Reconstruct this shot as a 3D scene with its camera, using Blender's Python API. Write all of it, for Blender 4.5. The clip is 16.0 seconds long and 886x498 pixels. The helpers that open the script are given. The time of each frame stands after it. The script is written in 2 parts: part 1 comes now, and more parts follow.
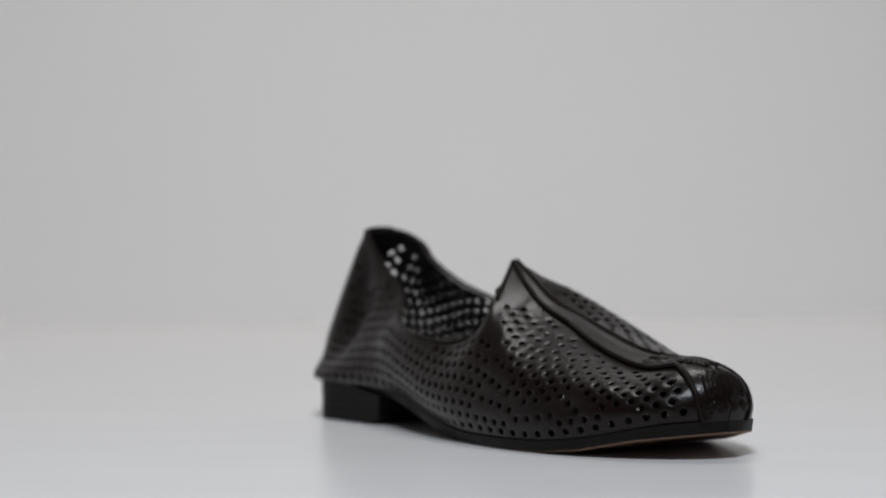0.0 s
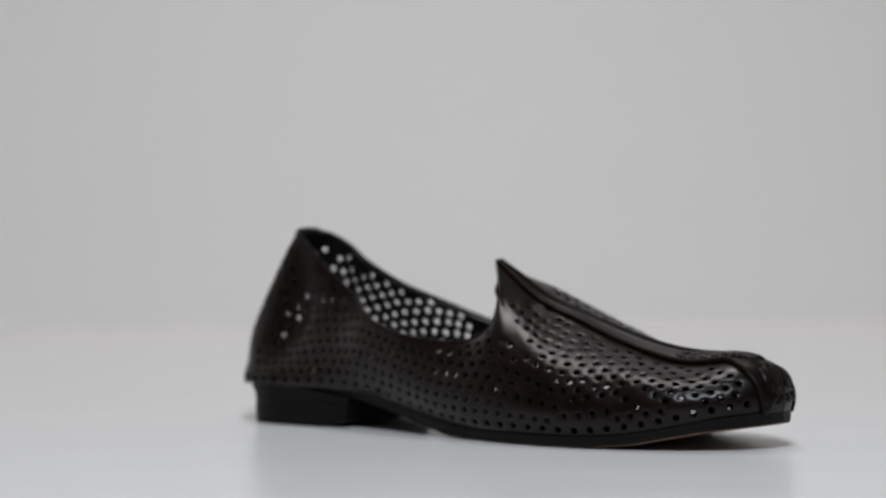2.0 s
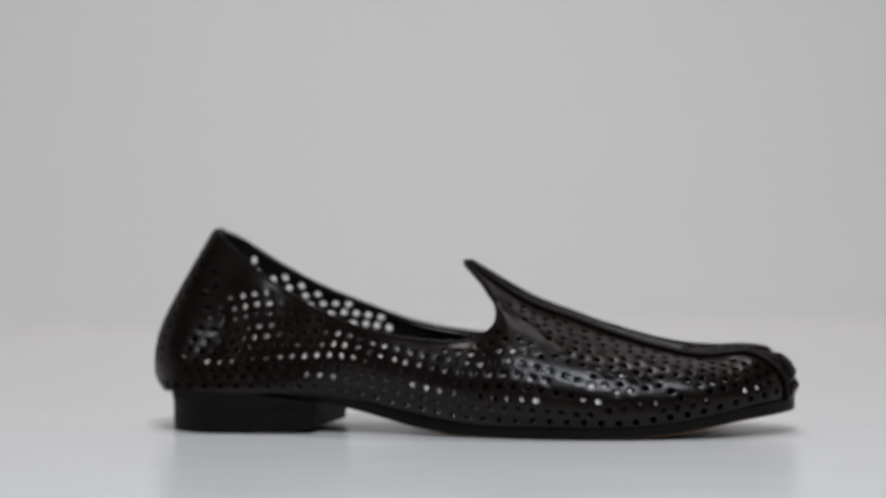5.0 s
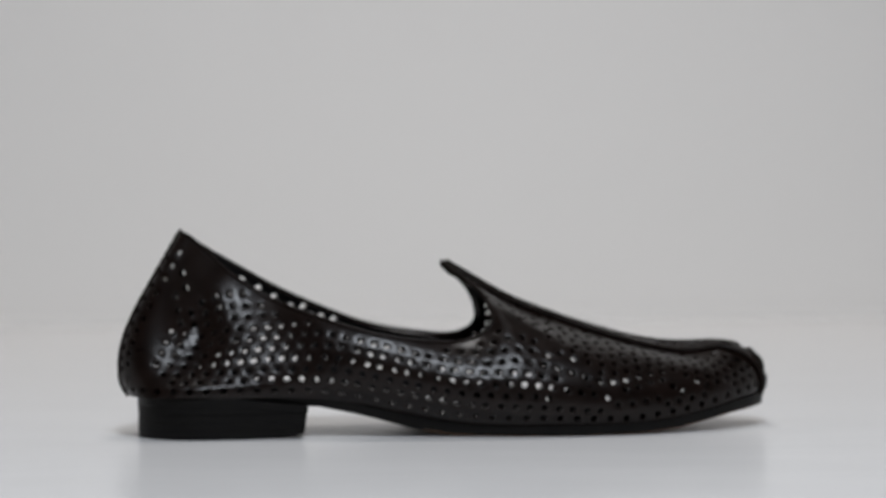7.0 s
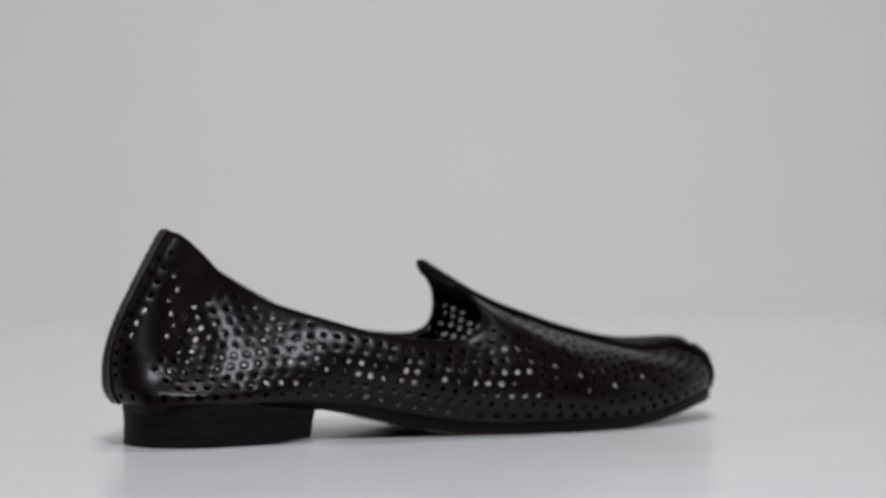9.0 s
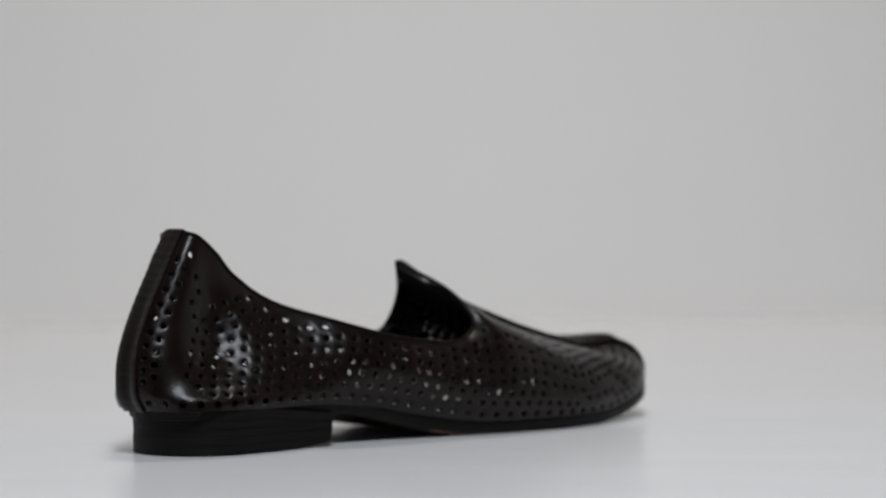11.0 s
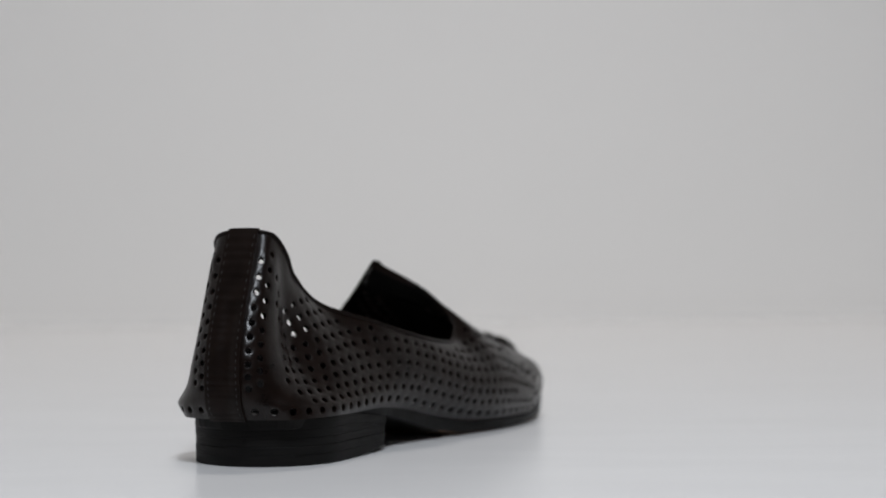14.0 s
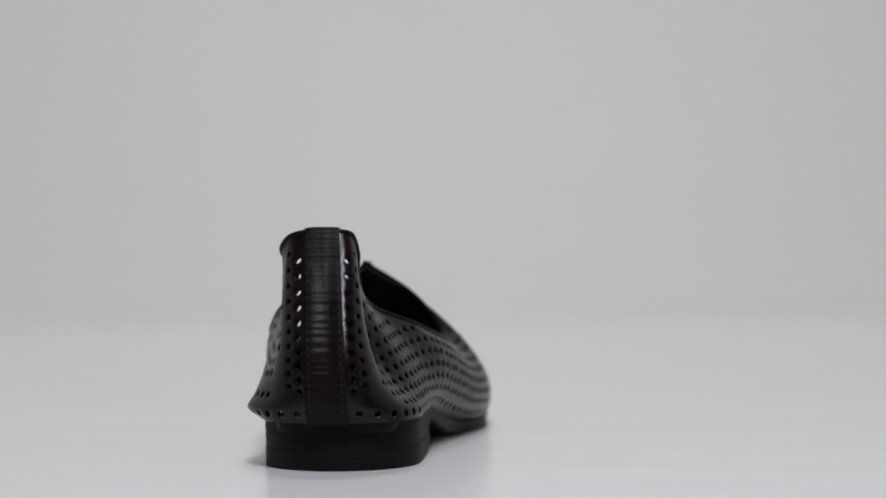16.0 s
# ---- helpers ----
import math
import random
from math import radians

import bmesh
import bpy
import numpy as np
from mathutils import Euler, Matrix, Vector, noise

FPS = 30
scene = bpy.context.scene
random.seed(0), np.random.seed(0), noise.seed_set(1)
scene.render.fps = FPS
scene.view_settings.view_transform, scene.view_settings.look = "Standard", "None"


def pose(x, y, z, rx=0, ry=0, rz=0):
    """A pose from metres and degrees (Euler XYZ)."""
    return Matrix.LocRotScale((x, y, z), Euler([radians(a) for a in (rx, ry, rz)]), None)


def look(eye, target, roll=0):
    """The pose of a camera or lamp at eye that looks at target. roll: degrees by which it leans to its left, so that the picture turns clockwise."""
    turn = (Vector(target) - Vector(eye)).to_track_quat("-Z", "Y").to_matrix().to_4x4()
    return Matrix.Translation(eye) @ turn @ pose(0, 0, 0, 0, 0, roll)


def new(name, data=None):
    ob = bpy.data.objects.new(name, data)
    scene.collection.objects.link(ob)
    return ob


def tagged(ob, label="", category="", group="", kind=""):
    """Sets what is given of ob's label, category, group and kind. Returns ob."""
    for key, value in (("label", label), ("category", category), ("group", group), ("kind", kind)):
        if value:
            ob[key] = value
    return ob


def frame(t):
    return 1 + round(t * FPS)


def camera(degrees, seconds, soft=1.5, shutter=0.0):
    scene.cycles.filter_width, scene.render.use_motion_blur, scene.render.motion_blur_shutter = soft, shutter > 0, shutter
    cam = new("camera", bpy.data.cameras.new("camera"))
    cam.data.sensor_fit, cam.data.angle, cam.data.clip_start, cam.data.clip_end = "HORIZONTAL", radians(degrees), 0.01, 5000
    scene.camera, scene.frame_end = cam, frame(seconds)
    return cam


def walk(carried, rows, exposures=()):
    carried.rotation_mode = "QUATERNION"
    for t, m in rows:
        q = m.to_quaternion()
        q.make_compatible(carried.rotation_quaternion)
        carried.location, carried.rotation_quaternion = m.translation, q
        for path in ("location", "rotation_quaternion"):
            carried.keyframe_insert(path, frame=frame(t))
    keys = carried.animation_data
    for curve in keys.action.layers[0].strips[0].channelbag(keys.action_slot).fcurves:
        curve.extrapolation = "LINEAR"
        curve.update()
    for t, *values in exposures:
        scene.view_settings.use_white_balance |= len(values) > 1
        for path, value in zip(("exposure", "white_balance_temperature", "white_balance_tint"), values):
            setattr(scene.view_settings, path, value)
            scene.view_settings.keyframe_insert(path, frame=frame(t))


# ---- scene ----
cam = camera(23.39, 16.0, soft=1.8)
# the camera stands still on its stand, just above the height of the collar
EYE = Vector((0.0, -0.9387, 0.0918))
VIEW = look(EYE, EYE + Vector((-0.0009, 1.0, -0.01026)), -0.63)
cam.data.dof.use_dof = True
cam.data.dof.focus_distance, cam.data.dof.aperture_fstop = 0.81, 8.0
walk(cam, [(0.0, VIEW), (16.0, VIEW)])

# ---- world and lamps ----
world = bpy.data.worlds.new("studio_air")
world.use_nodes = True
world.node_tree.nodes["Background"].inputs[0].default_value = (0.9, 0.95, 1.0, 1)
world.node_tree.nodes["Background"].inputs[1].default_value = 0.035
scene.world = world
scene.view_settings.exposure = 0.0


def area_lamp(name, eye, target, sx, sy, watts, colour):
    data = bpy.data.lights.new(name, "AREA")
    data.shape, data.size, data.size_y, data.energy, data.color = "RECTANGLE", sx, sy, watts, colour
    ob = new(name, data)
    ob.matrix_world = look(eye, target)
    return ob


# a cool key panel high in front, and a warmer one that washes the backdrop
area_lamp("front_softbox", (0.05, -0.80, 1.12), (0.0, 0.10, 0.0), 0.29, 0.20, 11.3, (0.85, 0.915, 1.0))
area_lamp("backdrop_softbox", (0.0, 0.60, 1.70), (0.0, 1.50, 0.35), 0.5, 0.5, 12.8, (1.0, 0.978, 0.970))


# ---- materials ----
def material(name, colour, rough=0.5, metal=0.0, spec=0.5):
    m = bpy.data.materials.new(name)
    m.use_nodes = True
    b = m.node_tree.nodes["Principled BSDF"]
    b.inputs["Base Color"].default_value = (*colour, 1)
    b.inputs["Roughness"].default_value = rough
    b.inputs["Metallic"].default_value = metal
    b.inputs["Specular IOR Level"].default_value = spec
    return m


def grain(m, scales, amount, dark, light, rough=None, distance=0.0004, stretch=None):
    """Two sizes of noise that vary the colour, the gloss and the relief of m."""
    tree = m.node_tree
    n, l = tree.nodes, tree.links
    b = n["Principled BSDF"]
    co = n.new("ShaderNodeTexCoord")
    src = co.outputs["Object"]
    if stretch:
        mp = n.new("ShaderNodeMapping")
        mp.inputs["Scale"].default_value = stretch
        l.new(src, mp.inputs[0])
        src = mp.outputs[0]
    big, fine = n.new("ShaderNodeTexNoise"), n.new("ShaderNodeTexNoise")
    for node, sc in ((big, scales[0]), (fine, scales[1])):
        node.inputs["Scale"].default_value = sc
        node.inputs["Detail"].default_value = 5
        l.new(src, node.inputs["Vector"])
    ramp = n.new("ShaderNodeValToRGB")
    ramp.color_ramp.elements[0].position, ramp.color_ramp.elements[1].position = 0.3, 0.72
    ramp.color_ramp.elements[0].color, ramp.color_ramp.elements[1].color = (*dark, 1), (*light, 1)
    l.new(big.outputs["Fac"], ramp.inputs[0])
    l.new(ramp.outputs[0], b.inputs["Base Color"])
    if rough:
        mr = n.new("ShaderNodeMapRange")
        mr.inputs[1].default_value, mr.inputs[2].default_value = 0.3, 0.7
        mr.inputs[3].default_value, mr.inputs[4].default_value = rough
        l.new(big.outputs["Fac"], mr.inputs[0])
        l.new(mr.outputs[0], b.inputs["Roughness"])
    if amount:
        bump = n.new("ShaderNodeBump")
        bump.inputs["Strength"].default_value, bump.inputs["Distance"].default_value = amount, distance
        l.new(fine.outputs["Fac"], bump.inputs["Height"])
        l.new(bump.outputs[0], b.inputs["Normal"])
    return m


LEATHER = grain(material("brown_leather", (0.014, 0.009, 0.007), 0.34, spec=0.27), (90, 900), 0.24,
                (0.0044, 0.0020, 0.0013), (0.0084, 0.0037, 0.0024), (0.27, 0.33))
STRAP = grain(material("glossy_leather", (0.02, 0.013, 0.01), 0.32, spec=0.11), (120, 700), 0.3,
              (0.0060, 0.0036, 0.0028), (0.0112, 0.0066, 0.0050), (0.34, 0.44))
LINING = grain(material("black_lining", (0.006, 0.005, 0.005), 0.9, spec=0.15), (60, 900), 0.4,
               (0.004, 0.0035, 0.0035), (0.008, 0.007, 0.007))
STACK = grain(material("stacked_heel_leather", (0.01, 0.009, 0.009), 0.6, spec=0.14), (60, 240), 0.5,
              (0.0025, 0.0022, 0.0021), (0.0085, 0.0075, 0.0068), (0.5, 0.68), stretch=(1, 1, 14))
EDGE = grain(material("black_sole_edge", (0.008, 0.007, 0.007), 0.55, spec=0.14), (80, 600), 0.4,
             (0.0035, 0.0031, 0.0030), (0.0085, 0.0076, 0.0070), (0.45, 0.62))
UNDER = grain(material("tan_sole_leather", (0.3, 0.16, 0.09), 0.6), (40, 500), 0.3,
              (0.11, 0.060, 0.036), (0.19, 0.105, 0.060), (0.5, 0.7))
THREAD = grain(material("black_thread", (0.006, 0.005, 0.005), 0.6), (300, 2500), 0.6,
               (0.004, 0.004, 0.004), (0.01, 0.009, 0.008))
PAPER = grain(material("white_backdrop_paper", (0.8, 0.8, 0.8), 0.75, spec=0.2), (1.5, 260), 0.05,
              (0.764, 0.755, 0.744), (0.779, 0.770, 0.760), (0.65, 0.75))
BOARD = grain(material("white_gloss_board", (0.8, 0.81, 0.83), 0.3, spec=0.14), (9, 60), 0.002,
              (0.790, 0.770, 0.756), (0.796, 0.776, 0.762), (0.235, 0.255), stretch=(0.9, 3, 1))

# ---- studio ----


def mesh_object(name, verts, faces, mat, parent=None, smooth=True, label=""):
    me = bpy.data.meshes.new(name)
    me.from_pydata([tuple(v) for v in verts], [], faces)
    for mt in (mat if isinstance(mat, (list, tuple)) else [mat]):
        me.materials.append(mt)
    if smooth:
        me.polygons.foreach_set("use_smooth", [True] * len(me.polygons))
    me.update()
    ob = new(name, me)
    ob.parent = parent
    if label:
        tagged(ob, label)
    return ob


def part(name, bm, mat, parent, label="", smooth=True):
    me = bpy.data.meshes.new(name)
    bm.to_mesh(me)
    bm.free()
    me.materials.append(mat)
    if smooth:
        me.polygons.foreach_set("use_smooth", [True] * len(me.polygons))
    ob = new(name, me)
    ob.parent = parent
    if label:
        tagged(ob, label)
    return ob


def slab(name, lo, hi, mat):
    bm = bmesh.new()
    bmesh.ops.create_cube(bm, size=1.0)
    for v in bm.verts:
        v.co = [lo[i] + (v.co[i] + 0.5) * (hi[i] - lo[i]) for i in range(3)]
    bmesh.ops.bevel(bm, geom=bm.edges[:], offset=0.002, segments=2, affect="EDGES")
    return part(name, bm, mat, None, smooth=False)


def build_studio():
    # the glossy table board, on a base that carries the whole sweep
    tagged(slab("floor", (-1.6, -1.3, -0.03), (1.6, 1.15, 0.0), BOARD),
           "glossy white table board under the shoe", "floor", kind="structure")
    # paper sweep: flat behind the board, a wide bend, then upright
    prof = [(1.142, 0.0003), (1.2, 0.0003)]
    r, yc = 0.45, 1.25
    prof += [(yc + r * math.sin(a), 0.0005 + r - r * math.cos(a)) for a in [i * math.pi / 2 / 24 for i in range(25)]]
    prof += [(yc + r, 1.0), (yc + r, 1.62)]
    xs = [-1.6 + 3.2 * i / 20 for i in range(21)]
    verts = [(x, y, z) for y, z in prof for x in xs]
    n = len(xs)
    faces = [(j * n + i, j * n + i + 1, (j + 1) * n + i + 1, (j + 1) * n + i) for j in range(len(prof) - 1) for i in range(n - 1)]
    ob = mesh_object("backdrop", verts, faces, PAPER)
    so = ob.modifiers.new("thickness", "SOLIDIFY")
    so.thickness, so.offset = 0.002, -1
    tagged(ob, "plain white paper backdrop curving up behind the table", "backdrop", kind="structure")
    # white sides added out of view: they close the set and bounce fill light
    tagged(slab("bounce_wall_left", (-1.63, -0.4, -0.03), (-1.605, 1.75, 1.62), PAPER), "unseen white side wall added to bounce fill light", "wall", kind="structure")
    tagged(slab("bounce_wall_right", (1.605, -0.4, -0.03), (1.63, 1.75, 1.62), PAPER), "unseen white side wall added to bounce fill light", "wall", kind="structure")


build_studio()

# ---- the shoe: one loft from the sole's edge to the topline and the ridge ----
CY = 0.033          # the shoe's middle line lies this far behind the turning axis
# stations run from the back of the heel round one side to the toe: sole edge (x, half width, height)
SOLE = [(-.1385, 0, .0185), (-.1385, .009, .0185), (-.1315, .0240, .0185), (-.113, .0300, .0185), (-.094, .030, .0180),
        (-.070, .0305, .0180), (-.047, .030, .0160), (-.022, .032, .0105), (.005, .0375, .0058), (.025, .0425, .0045),
        (.041, .0453, .0045), (.061, .0466, .0045), (.080, .0450, .0048), (.093, .0425, .0056), (.1045, .0393, .0071),
        (.115, .0357, .009), (.1245, .0313, .0111), (.1328, .0256, .0130), (.1405, .0185, .0143), (.1463, .009, .0150), (.1482, 0, .0152)]
# topline, tongue tip and ridge; the collar is pinched in on the near side and stands wider and higher on the far one
TOP = [(-.1162, -.0049, .0909), (-.1154, .0022, .0905), (-.1115, .0056, .0885), (-.1035, .0066, .0815), (-.0935, .0052, .0720),
       (-.0760, .0080, .0607), (-.0540, .0240, .0521), (-.030, .0338, .0450), (-.004, .0350, .0415), (.012, .0315, .0425),
       (.0215, .0275, .0500), (.017, .0160, .0632), (.002, -.0022, .0764), (.0288, .0006, .0603), (.0493, .0002, .0525),
       (.0673, .0015, .0458), (.0878, .0026, .0396), (.1055, .0006, .0357), (.1245, 0, .0372), (.1335, 0, .0362), (.1365, 0, .0352)]
TOP_FAR = [(x, -w if i == 0 or i > 11 else w, z) for i, (x, w, z) in enumerate(TOP)]
TOP_FAR[1:9] = [(-.1157, .0125, .0906), (-.1125, .0195, .0885), (-.1045, .0238, .0832), (-.0905, .0212, .0750),
                (-.0725, .0250, .0648), (-.054, .0335, .0562), (-.030, .0395, .0470), (-.004, .0365, .0425)]
TOP_FAR[10:12] = [(.0205, .0305, .0490), (.016, .0180, .0625)]
# the swell of the leather: how far out and up its first and second third lie
OUT1 = [.0108, .0108, -.0045, -.0040, .0022, .0062, .0105, .0145, .0160, .0150, .0130, .0115, .012, .0105, .009, .009, .008, .007, .005, .004, .0035]
OUT1_FAR = OUT1[:2] + [.0030, .0140, .0130, .0115, .012, .013, .0125, .012, .0125, .0125] + OUT1[12:]
RISE1 = [.0175, .0175, .0145, .0125, .0125, .0115, .0105, .0115, .0120, .0125, .0140, .0172, .0202, .0214, .0205, .0187, .0168, .0144, .0115, .011, .0085]
SIDE2 = [.0019, .0033, .0050, -.0010, .0052, .0115, .0100, .0062, .0090, .0125, .0150, .0210, .0362, .0345, .0325, .031, .0285, .0235, .014, .006, 0]
SIDE2_FAR = [-.0019, -.0015, .0010, -.0030, .0023, .0060, .0045, .0040, .0060, .0085, .0135, .0205, .031, .031] + SIDE2[14:]
BACK2 = [-.0160, -.0155, -.0110, -.006, -.002, .002, .002, .002, .003, .003, .0055, .013, .034, .0212, .0187, .0167, .0122, .0102, .0077, .010, .010]
DROP2 = [.0295, .0295, .0290, .0280, .0205, .0120, .0082, .0078, .0085, .006, .008, .0175, .0310, .0215, .0172, .0130, .0090, .0050, .001, .001, .002]
RISE1_FAR = [v + (.001 if 10 < i < 18 else 0) for i, v in enumerate(RISE1)]
DROP2_FAR = DROP2[:11] + [.0160, .0190, .0066, .0098, .0054, .0012, -.0040] + DROP2[18:]
KICK = [.0005, .0008, .0016, .0026, .0016] + [0] * 16
FOLD = [0, 0, .0056, .0060, .0006] + [0] * 16
FOLD_FAR = [0, 0, .0022, .0054, .0008] + [0] * 16
KICK_FAR = [.0005, .0008, .0016, .0036, .0028] + [0] * 16
OUTWARD = [(-1, 0), (-.995, .06), (-.75, .66), (-.3, .95), (-.05, 1), (0, 1), (0, 1), (0, 1), (-.1, 1), (-.2, 1), (-.3, .98),
           (-.35, .97), (-.35, .97), (-.3, .97), (-.25, .97), (-.15, .98), (-.05, .99), (.15, .98), (.55, .83), (.9, .4), (1, 0)]
LAST = len(SOLE) - 1
UPPER = np.array(TOP) + np.stack([BACK2, SIDE2, -np.array(DROP2)], -1)
UPPER_FAR = np.array(TOP_FAR) + np.stack([BACK2, SIDE2_FAR, -np.array(DROP2_FAR)], -1)


def glide(table, s, corner=False):
    """Smooth values of a table of numbers or tuples at the stations s."""
    tab = np.array(table, float)
    s = np.clip(np.asarray(s, float), 0.0, LAST - 1e-6)
    i = s.astype(int)
    f = s - i
    p = [tab[np.clip(i + k, 0, LAST)] for k in (-1, 0, 1, 2)]
    if tab.ndim > 1:
        f, i = f[..., None], i[..., None]
    # the tongue's tip, station 12, is a sharp corner
    a = np.where((i == 0) | (corner & (i == 12)), p[2] - p[1], (p[2] - p[0]) / 2)
    b = np.where(corner & (i == 11), p[2] - p[1], (p[3] - p[1]) / 2)
    return (2 * f**3 - 3 * f**2 + 1) * p[1] + (f**3 - 2 * f**2 + f) * a + (-2 * f**3 + 3 * f**2) * p[2] + (f**3 - f**2) * b


def skin(s, f, side):
    """The points of the upper at stations s and fractions f of its height, on the near (-1) or far (1) side."""
    s, f = np.asarray(s, float), np.asarray(f, float)
    b, t = glide(SOLE, s), glide(TOP if side < 0 else TOP_FAR, s, True)
    o = glide(OUTWARD, s)
    o = o / np.hypot(o[..., 0], o[..., 1])[..., None]
    k = glide(OUT1 if side < 0 else OUT1_FAR, s)
    c1 = b + np.stack([o[..., 0] * k, o[..., 1] * k, glide(RISE1 if side < 0 else RISE1_FAR, s)], -1)
    c2 = glide(UPPER if side < 0 else UPPER_FAR, s)
    f = f[..., None]
    g = 1 - f
    p = g**3 * b + 3 * g * g * f * c1 + 3 * g * f * f * c2 + f**3 * t
    # the leather kicks out just above the heel
    kick = glide(KICK if side < 0 else KICK_FAR, s)[..., None] * np.exp(-((f - .10) / .085) ** 2)
    # and folds in beside the strap
    kick = kick - glide(FOLD if side < 0 else FOLD_FAR, s)[..., None] * np.exp(-((f - .50) / .27) ** 2)
    # the flank beside the strap stands out as a rounded column
    roll = np.exp(-((s - (1.35 if side < 0 else 1.6)) / .55) ** 2)[..., None] * np.clip((f - .16) / .2, 0, 1) * np.clip((1.02 - f) / .12, 0, 1)
    kick = kick + (.0016 if side < 0 else .0014) * roll
    p = p + kick * np.concatenate([o, 0 * f], -1)
    return np.stack([p[..., 0], CY + side * p[..., 1], p[..., 2]], -1)


def lifted(s, f, side, h):
    """Points h above the leather."""
    s, f, e = np.asarray(s, float), np.asarray(f, float), 1e-3
    ds = skin(np.minimum(s + e, LAST), f, side) - skin(np.maximum(s - e, 0), f, side)
    df = skin(s, np.minimum(f + e, 1), side) - skin(s, np.maximum(f - e, 0), side)
    nrm = np.cross(ds, df) * -side
    nrm = nrm / np.maximum(np.linalg.norm(nrm, axis=-1), 1e-12)[..., None]
    return skin(s, f, side) + nrm * np.asarray(h)[..., None]


def strip_edge(s):
    """The lower edge, as a fraction of the height, of the strip that covers the ridge and widens into the toe cap."""
    pts = [(12, .996), (12.5, .972), (14, .95), (16, .91), (17, .87), (17.9, .80), (18.3, .62), (18.6, .36), (18.75, .15), (18.85, 0.0), (20, 0.0)]
    for (a, u), (b, v) in zip(pts, pts[1:]):
        if a <= s <= b:
            return u + (v - u) * (s - a) / (b - a)
    return 1.0


def flat_pattern(side):
    """Arc length along the middle of the side, and the leather's height, station by station."""
    ss = np.linspace(0, LAST, 241)
    mid = skin(ss, np.full(241, 0.42), side)
    arc = np.concatenate([[0], np.cumsum(np.linalg.norm(np.diff(mid, axis=0), axis=1))])
    grid = skin(ss[:, None] + np.zeros((1, 25)), np.linspace(0, 1, 25)[None] + np.zeros((241, 1)), side)
    return ss, arc, np.linalg.norm(np.diff(grid, axis=1), axis=2).sum(1)


# height of the first row of holes above the sole, and how far it is shifted along
START = {-1: (.0108, 0), 1: (.0154, .003)}
STRAP_EDGE = {-1: .74, 1: 1.0}   # the stations at which the heel strap ends on either side
FLANK = {-1: 1.95, 1: 1.9}     # the rows of holes end at this station, where the columns beside the strap begin


def hole_places(ss, high, side):
    """Stations, heights and radii of the punched holes: rows that climb evenly from the sole, evenly spaced along each row."""
    def line(v):
        return skin(ss, np.clip(v / high, 0, 1), side)

    def spaced(v, pitch, start):
        step = np.linalg.norm(np.diff(line(v), axis=0), axis=1)
        arc = np.concatenate([[0], np.cumsum(step)])
        arc -= np.interp(8.0, ss, arc)
        ds = np.arange(math.floor(arc[0] / pitch) * pitch + start, arc[-1], pitch)
        return np.interp(ds[ds > arc[0]], arc, ss)

    def edge_gap(s, f):
        q = np.linspace(STRAP_EDGE[side], s, 6)
        return float(np.linalg.norm(np.diff(skin(q, np.full(6, f), side), axis=0), axis=1).sum())

    # two staggered columns of holes run up the flank beside the heel strap
    col = []
    q = np.linspace(STRAP_EDGE[side], 4.0, 60)
    for k, far in ((0, .0030), (1, .0078)):
        for j in range(13):
            y = .0165 + .0057 * j + .0028 * k
            h = float(np.interp(1.4, ss, high))
            if y < h - .0055:
                step = np.linalg.norm(np.diff(skin(q, np.full(60, y / h), side), axis=0), axis=1)
                s = float(np.interp(far, np.concatenate([[0], np.cumsum(step)]), q))
                col.append((s, y / h * float(np.interp(s, ss, high)), .00138))
    pitch, lift = (.0063, .0051) if side < 0 else (.0060, .0049)
    out = list(col)
    for s in spaced(np.full(len(ss), .0050), .0074, 0):
        if .5 < s < 18.4:
            out.append((s, .0050, .00158))
    v, row = np.full(len(ss), START[side][0]), 0
    while row < 26:
        for s in spaced(v, pitch, pitch / 2 * (row % 2) + START[side][1]):
            h, y = float(np.interp(s, ss, high)), float(np.interp(s, ss, v))
            keep = y < h - .0046 and s > 1.25 and (y < .0125 or s > FLANK[side])
            if s > 11.9:
                keep = keep and y < strip_edge(s) * h - .0040
            if 11.6 < s < 12.5:
                # the tongue's tip is left whole
                keep = keep and y < .84 * h
            if s > 16.8:
                keep = keep and y < (strip_edge(s + .3) - .06) * h
            if side < 0 and 2.35 < s < 4.6 and keep:
                # the pinched corner of the near collar is left whole
                at = skin(s, y / h, side)
                keep = at[2] < .060 + (at[0] + .111) * .45
            if keep and edge_gap(s, y / h) > .0030:
                out.append((s + random.uniform(-.02, .02), y + random.uniform(-.0002, .0002), random.uniform(.00137, .00150)))
        p, q = line(v), line(v + 4e-4)
        t = np.gradient(p, axis=0)
        t /= np.linalg.norm(t, axis=1)[:, None]
        n = q - p
        n /= np.maximum(np.linalg.norm(n, axis=1), 1e-9)[:, None]
        climb = lift / np.maximum(np.linalg.norm(np.cross(t, n), axis=1), .45)
        climb = np.where(v > high, .006, climb)
        v = v + np.convolve(np.pad(climb, 9, mode="edge"), np.ones(19) / 19, mode="valid")
        row += 1
    return out


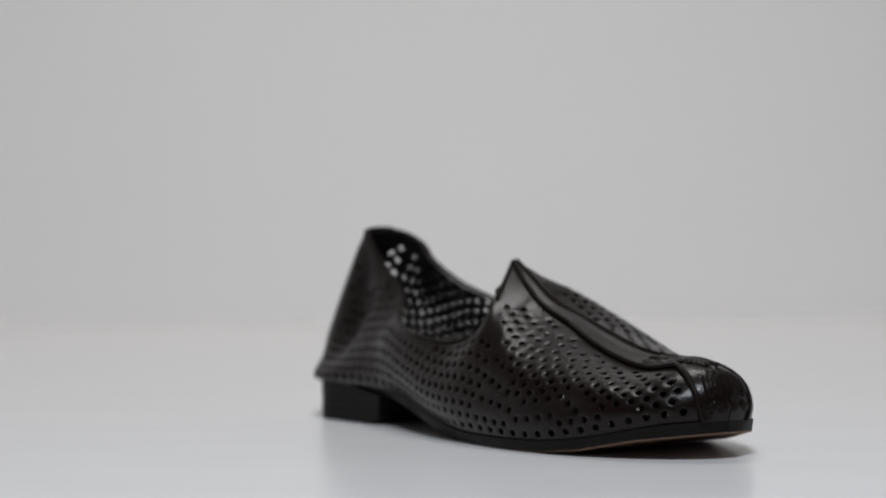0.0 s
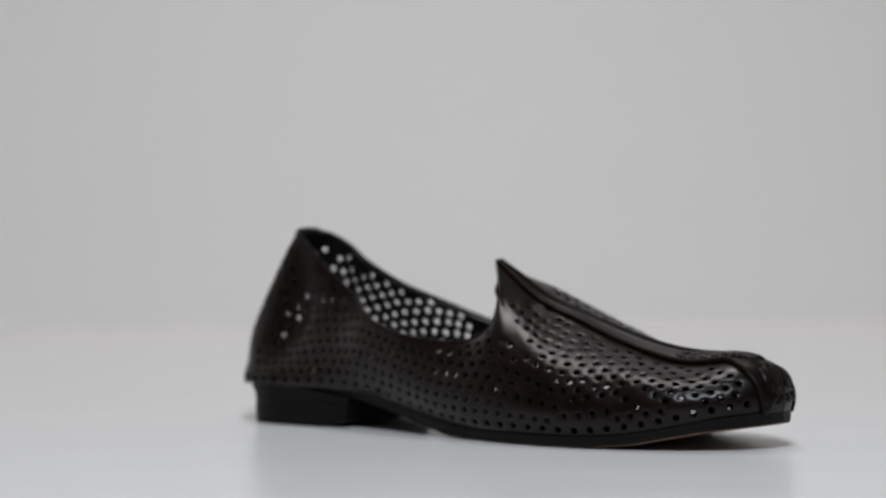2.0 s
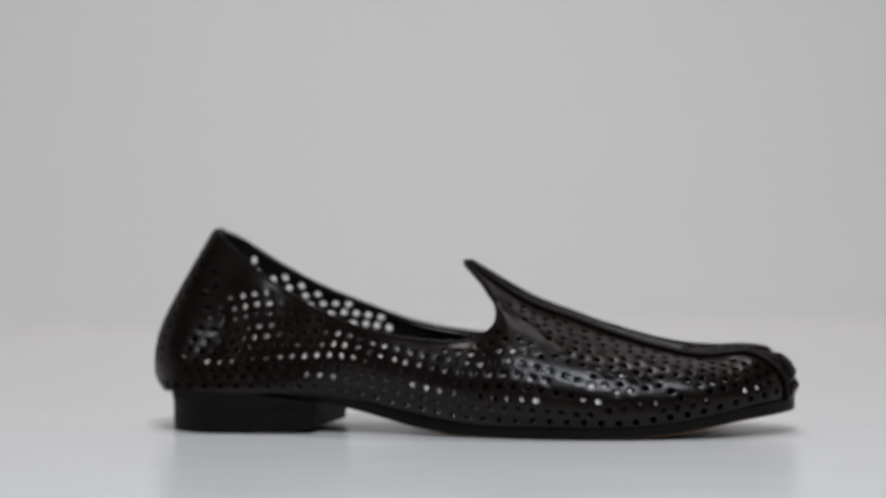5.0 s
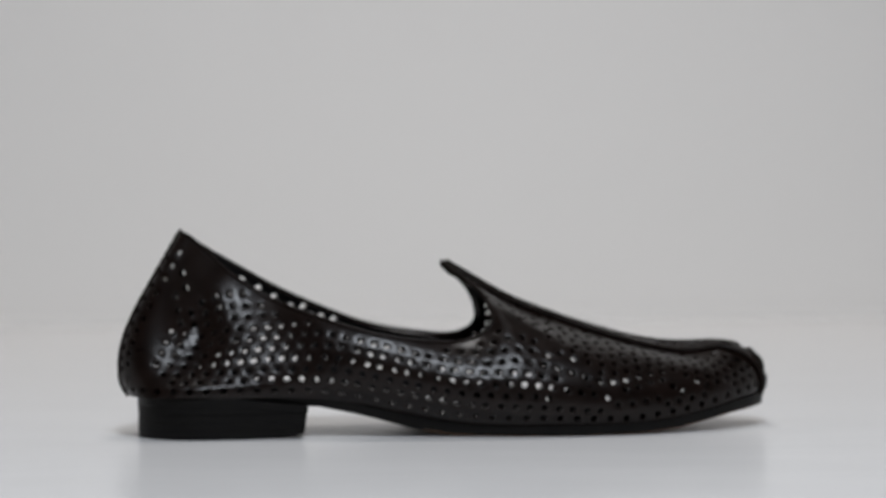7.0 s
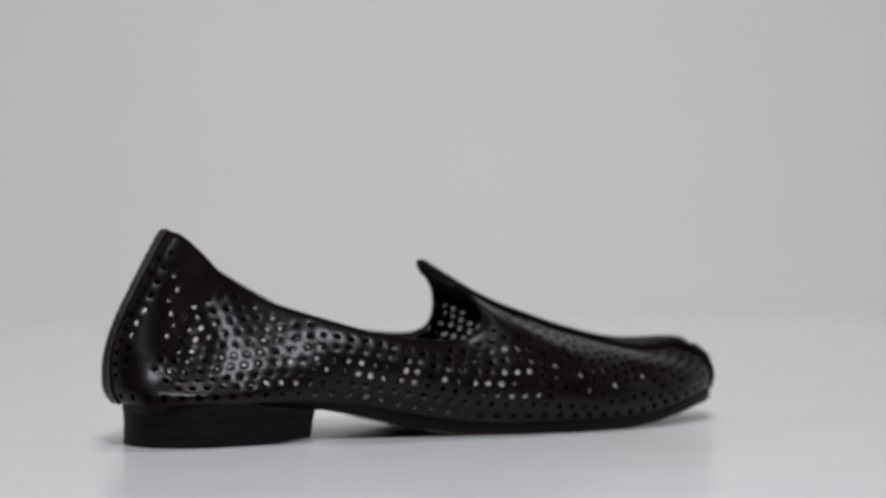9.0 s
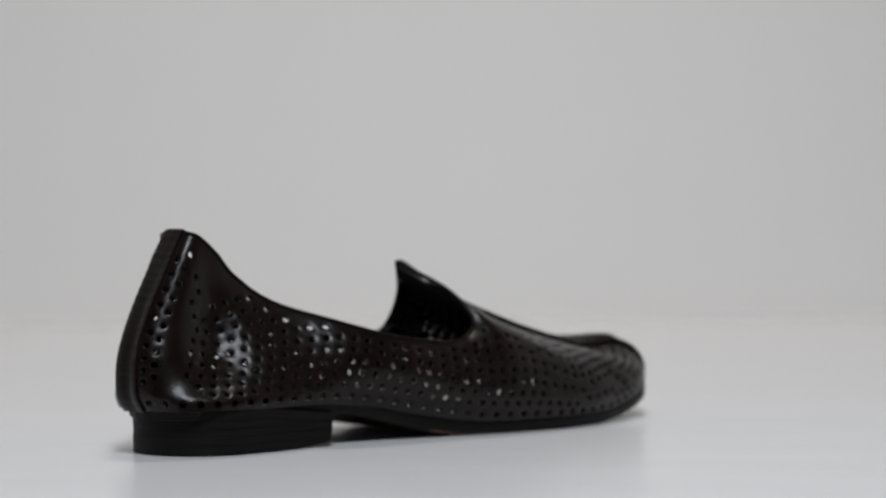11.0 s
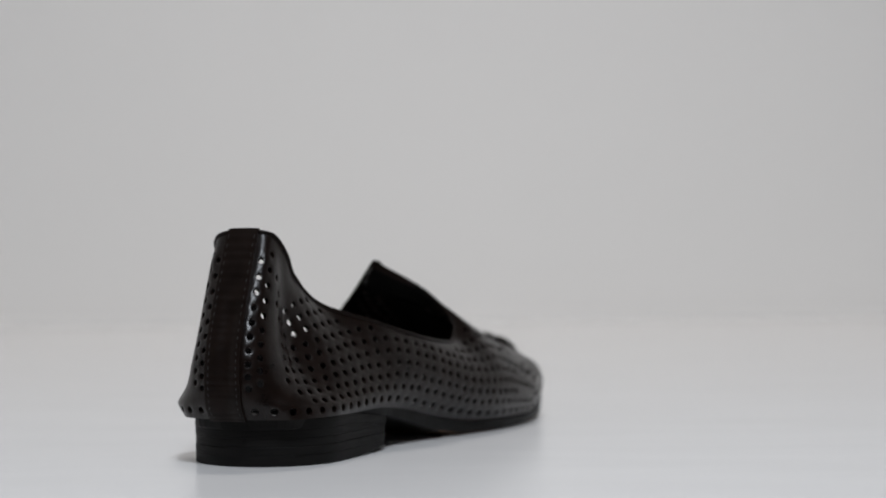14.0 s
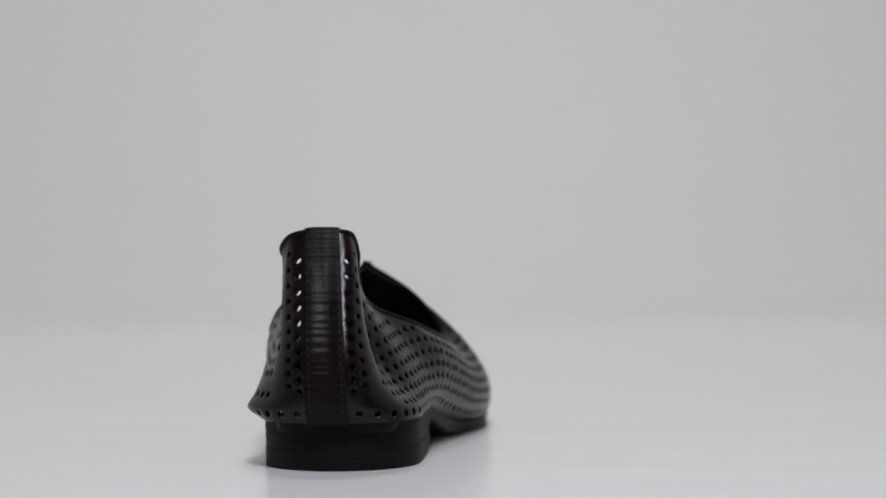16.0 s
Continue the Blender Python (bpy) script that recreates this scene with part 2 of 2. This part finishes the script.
def build_panel(side, parent):
    from mathutils.geometry import delaunay_2d_cdt
    pts, edges = [], []
    SS, ARC, HIGH = flat_pattern(side)
    HOLES = [(float(np.interp(s, SS, ARC)), v, r) for s, v, r in hole_places(SS, HIGH, side)]

    def ring(loop):
        k = len(pts)
        pts.extend(Vector(p) for p in loop)
        edges.extend((k + i, k + (i + 1) % len(loop)) for i in range(len(loop)))

    end = ARC[-1]
    us = np.linspace(0, end, 170)
    hs = np.interp(us, ARC, HIGH)
    outline = [(u, 0.0) for u in us] + [(end, hs[-1] * k / 8) for k in range(1, 8)]
    outline += [(u, h) for u, h in zip(us[::-1], hs[::-1])] + [(0.0, hs[0] * (1 - k / 24)) for k in range(1, 24)]
    ring(outline)
    def place(q):
        h = np.interp(q[:, 0], ARC, HIGH)
        return skin(np.interp(q[:, 0], ARC, SS), np.clip(q[:, 1] / h, 0, 1), side)

    # each punch is round on the curved leather: its outline in the pattern follows the local stretch
    q = np.array(HOLES)
    e = 4e-4
    ju = (place(q[:, :2] + (e, 0)) - place(q[:, :2] - (e, 0))) / (2 * e)
    jv = (place(q[:, :2] + (0, e)) - place(q[:, :2] - (0, e))) / (2 * e)
    at = place(q[:, :2])
    kept, metric = [], []
    for k in range(len(q)):
        g = np.array([[ju[k] @ ju[k], ju[k] @ jv[k]], [ju[k] @ jv[k], jv[k] @ jv[k]]])
        near = [j for j in kept if np.linalg.norm(at[j] - at[k]) < 0.0044]
        if near or np.linalg.eigvalsh(g)[0] < 0.12:
            continue
        kept.append(k)
        metric.append(g)
    centres, metric = q[kept], np.array(metric)
    for (u, v, r), g in zip(centres, metric):
        val, vec = np.linalg.eigh(g)
        back = vec @ np.diag(val ** -0.5) @ vec.T
        ring([(u + d[0], v + d[1]) for d in [back @ (r * math.cos(a), r * math.sin(a)) for a in [2 * math.pi * k / 12 for k in range(12)]]])

    def gap(u, v):
        """Distance from a place of the pattern to each hole's middle, in radii."""
        du, dv = u - centres[:, 0], v - centres[:, 1]
        return np.sqrt(np.maximum(metric[:, 0, 0] * du * du + 2 * metric[:, 0, 1] * du * dv + metric[:, 1, 1] * dv * dv, 0)) / centres[:, 2]

    # a second ring round each punch carries its pressed-in rim
    for k, ((u, v, r), g) in enumerate(zip(centres, metric)):
        val, vec = np.linalg.eigh(g)
        back = vec @ np.diag(val ** -0.5) @ vec.T
        for a in [2 * math.pi * (i + .5) / 10 for i in range(10)]:
            d = back @ (1.5 * r * math.cos(a), 1.5 * r * math.sin(a))
            x, y = u + d[0], v + d[1]
            if .001 < x < end - .001 and .001 < y < np.interp(x, ARC, HIGH) - .001 and np.delete(gap(x, y), k).min() > 1.5:
                pts.append(Vector((x, y)))

    # filling points between the holes keep the curved leather smooth
    v = 0.0016
    while v < 0.09:
        for u in np.arange(0.0016, end - 0.001, 0.0018):
            h = float(np.interp(u, ARC, HIGH))
            if v < h - 0.001:
                if gap(u, v).min() > 1.8:
                    pts.append(Vector((u, v)))
        v += 0.0018
    co, _, tris, *_ = delaunay_2d_cdt(pts, edges, [list(range(len(outline)))], 1, 1e-7)
    co = np.array([tuple(c) for c in co])
    faces = []
    for tri in tris:
        c = co[list(tri)].mean(0)
        if gap(c[0], c[1]).min() < 0.95:
            continue
        if c[1] > np.interp(c[0], ARC, HIGH):
            continue
        faces.append(tuple(tri) if side < 0 else tuple(reversed(tri)))
    st = np.interp(co[:, 0], ARC, SS)
    fr = np.clip(co[:, 1] / np.interp(co[:, 0], ARC, HIGH), 0, 1)
    # soft dents and creases of worn leather, strongest low at the heel
    dent = []
    for p, q, r in zip(skin(st, fr, side), st, fr):
        n1 = noise.noise(Vector(p) * 55)
        n2 = noise.noise(Vector((p[0] * 110, p[1] * 110, p[2] * 80)))
        heel = max(0.0, 1 - abs(q - 3.0) / 1.6) * max(0.0, 1 - abs(r - .36) / .3)
        dent.append((.00013 * n1 + .00028 * heel * n2) * min(1.0, 8 * r, 8 * (1 - r)))
    # the punch presses each rim in a little
    for k, (u, v) in enumerate(co):
        dent[k] -= .00019 * min(1.0, max(0.0, 1 - (gap(u, v).min() - 1) / .55))
    verts = lifted(np.clip(st, .003, LAST - .003), fr, side, np.array(dent))
    ob = mesh_object("upper_panel", verts, faces, [LEATHER, LINING], parent,
                     label="dark brown perforated leather side with rows of punched holes")
    so = ob.modifiers.new("thickness", "SOLIDIFY")
    so.thickness, so.offset, so.material_offset, so.material_offset_rim = 0.0022, -1, 1, 0
    split = ob.modifiers.new("crisp_rims", "EDGE_SPLIT")
    split.split_angle = radians(48)
    return ob


def tube(name, line, radius, mat, parent, label=""):
    cu = bpy.data.curves.new(name, "CURVE")
    cu.dimensions, cu.bevel_depth, cu.bevel_resolution, cu.use_fill_caps = "3D", radius, 2, True
    sp = cu.splines.new("POLY")
    sp.points.add(len(line) - 1)
    for p, q in zip(sp.points, line):
        p.co = (*q, 1)
    tmp = bpy.data.objects.new(name, cu)
    me = bpy.data.meshes.new_from_object(tmp)
    bpy.data.objects.remove(tmp)
    me.materials.clear()
    me.materials.append(mat)
    me.polygons.foreach_set("use_smooth", [True] * len(me.polygons))
    ob = new(name, me)
    ob.parent = parent
    if label:
        tagged(ob, label)
    return ob


def sheet(name, rows, mat, parent, label="", thick=0.0012):
    """A skin through rows of points of equal length, thickened inwards."""
    n = len(rows[0])
    verts = [p for row in rows for p in row]
    faces = [(j * n + i, (j + 1) * n + i, (j + 1) * n + i + 1, j * n + i + 1) for j in range(len(rows) - 1) for i in range(n - 1)]
    ob = mesh_object(name, verts, faces, mat, parent, label=label)
    so = ob.modifiers.new("thickness", "SOLIDIFY")
    so.thickness, so.offset = thick, 0
    split = ob.modifiers.new("crisp_rims", "EDGE_SPLIT")
    split.split_angle = radians(50)
    return ob


def sole_height(x):
    """The under side of the sole over the table."""
    return float(np.interp(x, [-.14, -.0567, -.0368, -.0169, .003, .03, .06, .085, .1025, .1274, .150],
                           [.0145, .0138, .0096, .0041, .0007, 0, 0, .0004, .0021, .0072, .0103]))


def build_sole(parent):
    ss = np.linspace(0, LAST, 90)
    rim = []
    for s in ss:
        b, o = glide(SOLE, s), glide(OUTWARD, s)
        o = o / np.hypot(*o)
        reach = float(np.interp(s, [0, 4.5, 6.5, 20], [-.0040, -.0030, .0010, .0012]))
        rim.append((b[0] + o[0] * reach, max(b[1] + o[1] * reach, 0), b[2]))
    cols = (-1, -.96, -.6, 0, .6, .96, 1)
    top, bot = [], []
    for x, w, z in rim:
        top.append([(x, CY + c * w, z + .0002) for c in cols])
        inset = .0008
        bot.append([(x, CY + c * max(w - inset, 0), sole_height(x) + (.0006 if abs(c) == 1 else 0)) for c in cols])
    n = len(cols)
    verts = [p for row in top for p in row] + [p for row in bot for p in row]
    m = len(ss) * n
    faces, under = [], []
    for j in range(len(ss) - 1):
        for i in range(n - 1):
            a = j * n + i
            faces.append((a, a + n, a + n + 1, a + 1))
            under.append(0)
            faces.append((m + a, m + a + 1, m + a + n + 1, m + a + n))
            under.append(1 if rim[j][0] > -.015 else 0)
        for i in (0, n - 1):
            a = j * n + i
            q = (a, m + a, m + a + n, a + n)
            faces.append(q if i == 0 else q[::-1])
            under.append(0)
    ob = mesh_object("outsole", verts, faces, [EDGE, UNDER], parent, smooth=False,
                     label="thin black-edged sole with tan leather underside")
    ob.data.polygons.foreach_set("material_index", under)
    # the padded insole inside
    rows = [[(x, CY + c * max(w - .0035, 0), z + .0022) for c in (-1, -.5, 0, .5, 1)] for x, w, z in rim]
    sheet("insole", rows, LINING, parent, "black insole", .002)


def heel_ring(z0, z1, grow, parent, name, label, worn=0.0):
    """One layer of the stacked heel between two heights, D-shaped, straight at its front."""
    pts = [(-.1052 - (.0302 + grow) * math.cos(a), (.0302 + grow) * math.sin(a)) for a in np.linspace(0, math.pi / 2, 26)]
    front = -0.0606
    pts += [(x, .0303 + grow) for x in np.linspace(-.104, front - .0006, 30)] + [(front, .0296 + grow), (front - .0004, .015), (front - .0005, .0)]
    loop = [(x, -w) for x, w in pts] + [(x, w) for x, w in reversed(pts[1:-1])]
    verts, faces = [], []
    k = len(loop)
    levels = [(z0, .00022), (z0 + .0002, 0), (z1 - .0002, 0), (z1, .00022)]
    for z, inset in levels:
        for x, w in loop:
            f = max(0.0, (x + .095) / .0365)
            lean = (z / .0165) * .0016 - .0016 if x > -.064 else 0
            zz = z * (1 - .24 * f) if z > .012 else z
            cx = -.098
            verts.append((x + lean - (x - cx) * inset * 12, CY + w * (1 - inset * 30), max(zz + worn * f * f * (1 + .35 * noise.noise((x * 900, w * 900, 0))), 0.0)))
    for j in range(len(levels) - 1):
        for i in range(k):
            faces.append((j * k + i, j * k + (i + 1) % k, (j + 1) * k + (i + 1) % k, (j + 1) * k + i))
    faces.append(tuple(range(k))[::-1])
    faces.append(tuple((len(levels) - 1) * k + i for i in range(k)))
    return mesh_object(name, verts, faces, STACK, parent, smooth=False, label=label)


def build_shoe():
    shoe = new("shoe")
    tagged(shoe, "dark brown perforated leather slip-on shoe with tongue and stacked heel", "shoe")
    for side in (-1, 1):
        build_panel(side, shoe)
    # rolled edge round the opening
    ss = np.linspace(0, 12, 150)
    line = list(skin(ss[::-1], np.ones(150), -1)) + list(skin(ss[1:], np.ones(149), 1))
    tube("topline_binding", line, .0009, STRAP, shoe, "narrow rolled leather edge")
    # strap up the back of the heel, creased across
    fs = np.linspace(0.0, 1.0, 120)
    rows = []
    for f in fs:
        wave = .00019 * math.sin(f * 150 + 5 * noise.noise((f * 9, 0, 0))) * max(0.05, .25 + noise.noise((f * 14, 3, 0)) + .5 * f)
        row = [(s, -1) for s in np.linspace(STRAP_EDGE[-1], 0, 9)] + [(s, 1) for s in np.linspace(0, STRAP_EDGE[1], 9)[1:]]
        st = np.array([max(s, .004) for s, _ in row])
        rows.append(list(lifted(st[:9], np.full(9, f), -1, np.full(9, .0005 + wave))) + list(lifted(st[9:], np.full(8, f), 1, np.full(8, .0005 + wave))))
    rows.append([p + np.array([.0010, 0, .0008]) for p in rows[-1]])
    sheet("heel_strap", rows, STRAP, shoe, "creased leather strap sewn up the back of the heel")
    # stitches along the strap
    bm0 = bmesh.new()
    bmesh.ops.create_uvsphere(bm0, u_segments=6, v_segments=4, radius=1.0)
    stitch_mesh = bpy.data.meshes.new("stitch")
    bm0.to_mesh(stitch_mesh)
    bm0.free()
    stitch_mesh.materials.append(THREAD)
    for side in (-1, 1):
        for k in range(24):
            f = .04 + k * .04
            at = STRAP_EDGE[side] - .15
            a, b = lifted(at, f, side, .0011), lifted(at, f + .022, side, .0011)
            ob = new("stitch", stitch_mesh)
            ob.parent = shoe
            d = Vector(b - a)
            ob.matrix_local = Matrix.Translation((a + b) / 2) @ d.to_track_quat("Z", "Y").to_matrix().to_4x4() @ Matrix.Diagonal((.00025, .00025, d.length / 2, 1))
    # strip on the ridge that widens into the toe cap
    rows = []
    for s in np.concatenate([np.linspace(12.02, 16.6, 60), np.linspace(16.65, 19.99, 60)]):
        e = strip_edge(s)
        fr = np.minimum(np.linspace(e, 1.0, 14), .9995)
        rows.append(list(lifted(np.full(14, s), fr, -1, np.full(14, .0006))) + list(lifted(np.full(13, s), fr[::-1][1:], 1, np.full(13, .0006))))
    sheet("vamp_strip", rows, LEATHER, shoe, "smooth leather strip along the ridge, widening over the toe", .0010)
    for side in (-1, 1):
        st = np.concatenate([np.linspace(12.02, 16.6, 60), np.linspace(16.65, 18.85, 60)])
        line = lifted(st, np.array([min(strip_edge(s), .992) for s in st]), side, np.full(120, .0010))
        tube("piping", line, .0012, STRAP, shoe, "raised corded seam")
    # plaited leather strands along the end of the strip and over the toe
    places = []
    for k in range(9):
        a = 16.7 + k * .26
        for side in (-1, 1):
            places.append(((a, .985, side), (a + .30, strip_edge(a + .30) + .03 if a < 17.6 else .84, side)))
    # leaf-like folds fan over the cap in a zigzag
    for side in (-1, 1):
        zig = [(18.93, .62), (19.06, .30), (19.20, .68), (19.38, .34), (19.52, .74), (19.72, .40), (19.86, .78)]
        places += [((*p, side), (*q, side)) for p, q in zip(zig, zig[1:])]
        places += [((18.95, .14, side), (19.35, .22, side)), ((19.40, .16, side), (19.90, .24, side))]
    for k in range(10):
        side = -1 if k % 2 else 1
        a, b = 18.98 + .86 * random.random(), .08 + .66 * ((k // 2 + random.random()) / 5)
        ds, df = random.uniform(-.22, .22), random.choice((-1, 1)) * random.uniform(.06, .15)
        places.append(((a, b, side), (min(max(a + ds, 18.95), 19.95), min(max(b + df, .05), .8), side)))
    for (s0, f0, sd), (s1, f1, _) in places:
        n = 7
        st = np.clip(np.linspace(s0, s1, n), 12.1, 19.95)
        fr = np.linspace(f0, f1, n)
        mid = lifted(st, fr, sd, .0009 + .0009 * np.sin(np.linspace(.25, math.pi - .25, n)))
        up = lifted(st, fr, sd, np.full(n, .004)) - lifted(st, fr, sd, np.full(n, .001))
        along = np.gradient(mid, axis=0)
        across = np.cross(along, up)
        across /= np.maximum(np.linalg.norm(across, axis=1), 1e-9)[:, None]
        up /= np.maximum(np.linalg.norm(up, axis=1), 1e-9)[:, None]
        rows = []
        for j in range(n):
            wd = .0015 * (.75 + .25 * math.sin(math.pi * j / (n - 1)))
            rows.append([mid[j] + across[j] * wd * c - up[j] * .0006 * c * c for c in (-1, -.5, 0, .5, 1)])
        sheet("braid_strand", rows, STRAP, shoe, "", .0012)
    # lining behind the vamp and the tongue, so that its holes stay dark
    rows = []
    for s in np.linspace(12.75, 17.2, 60):
        low = .66 if s > 13 else .66 + (13 - s) * .10
        fr, far = np.linspace(low, .95, 10), np.linspace(.95, .80 if s > 13.6 else .92, 10)
        rows.append(list(lifted(np.full(10, s), fr, -1, np.full(10, -.0026))) + list(lifted(np.full(10, s), far, 1, np.full(10, -.0026))))
    sheet("vamp_lining", rows, LINING, shoe, "black inner lining of the tongue", .0006)
    build_sole(shoe)
    for z0, z1, g in ((.0, .0042, 0), (.0042, .0076, .0001), (.0076, .0108, -.0001), (.0108, .0141, .0001), (.0141, .0182, .0002)):
        heel_ring(z0, z1, g, shoe, "heel_lift", "dark stacked leather heel layer", worn=.0028 if z0 == 0 else 0.0)
    return shoe


SHOE = build_shoe()


# ---- what turns ----
def motions():
    # the shoe turns about the upright axis of its table at an even pace
    walk(SHOE, [(t, pose(0, 0, 0, 0, 0, -56.39 + 8.9 * t - 0.0026 * (t - 8) ** 2)) for t in (0, 2, 4, 6, 8, 10, 12, 14, 16)])


motions()
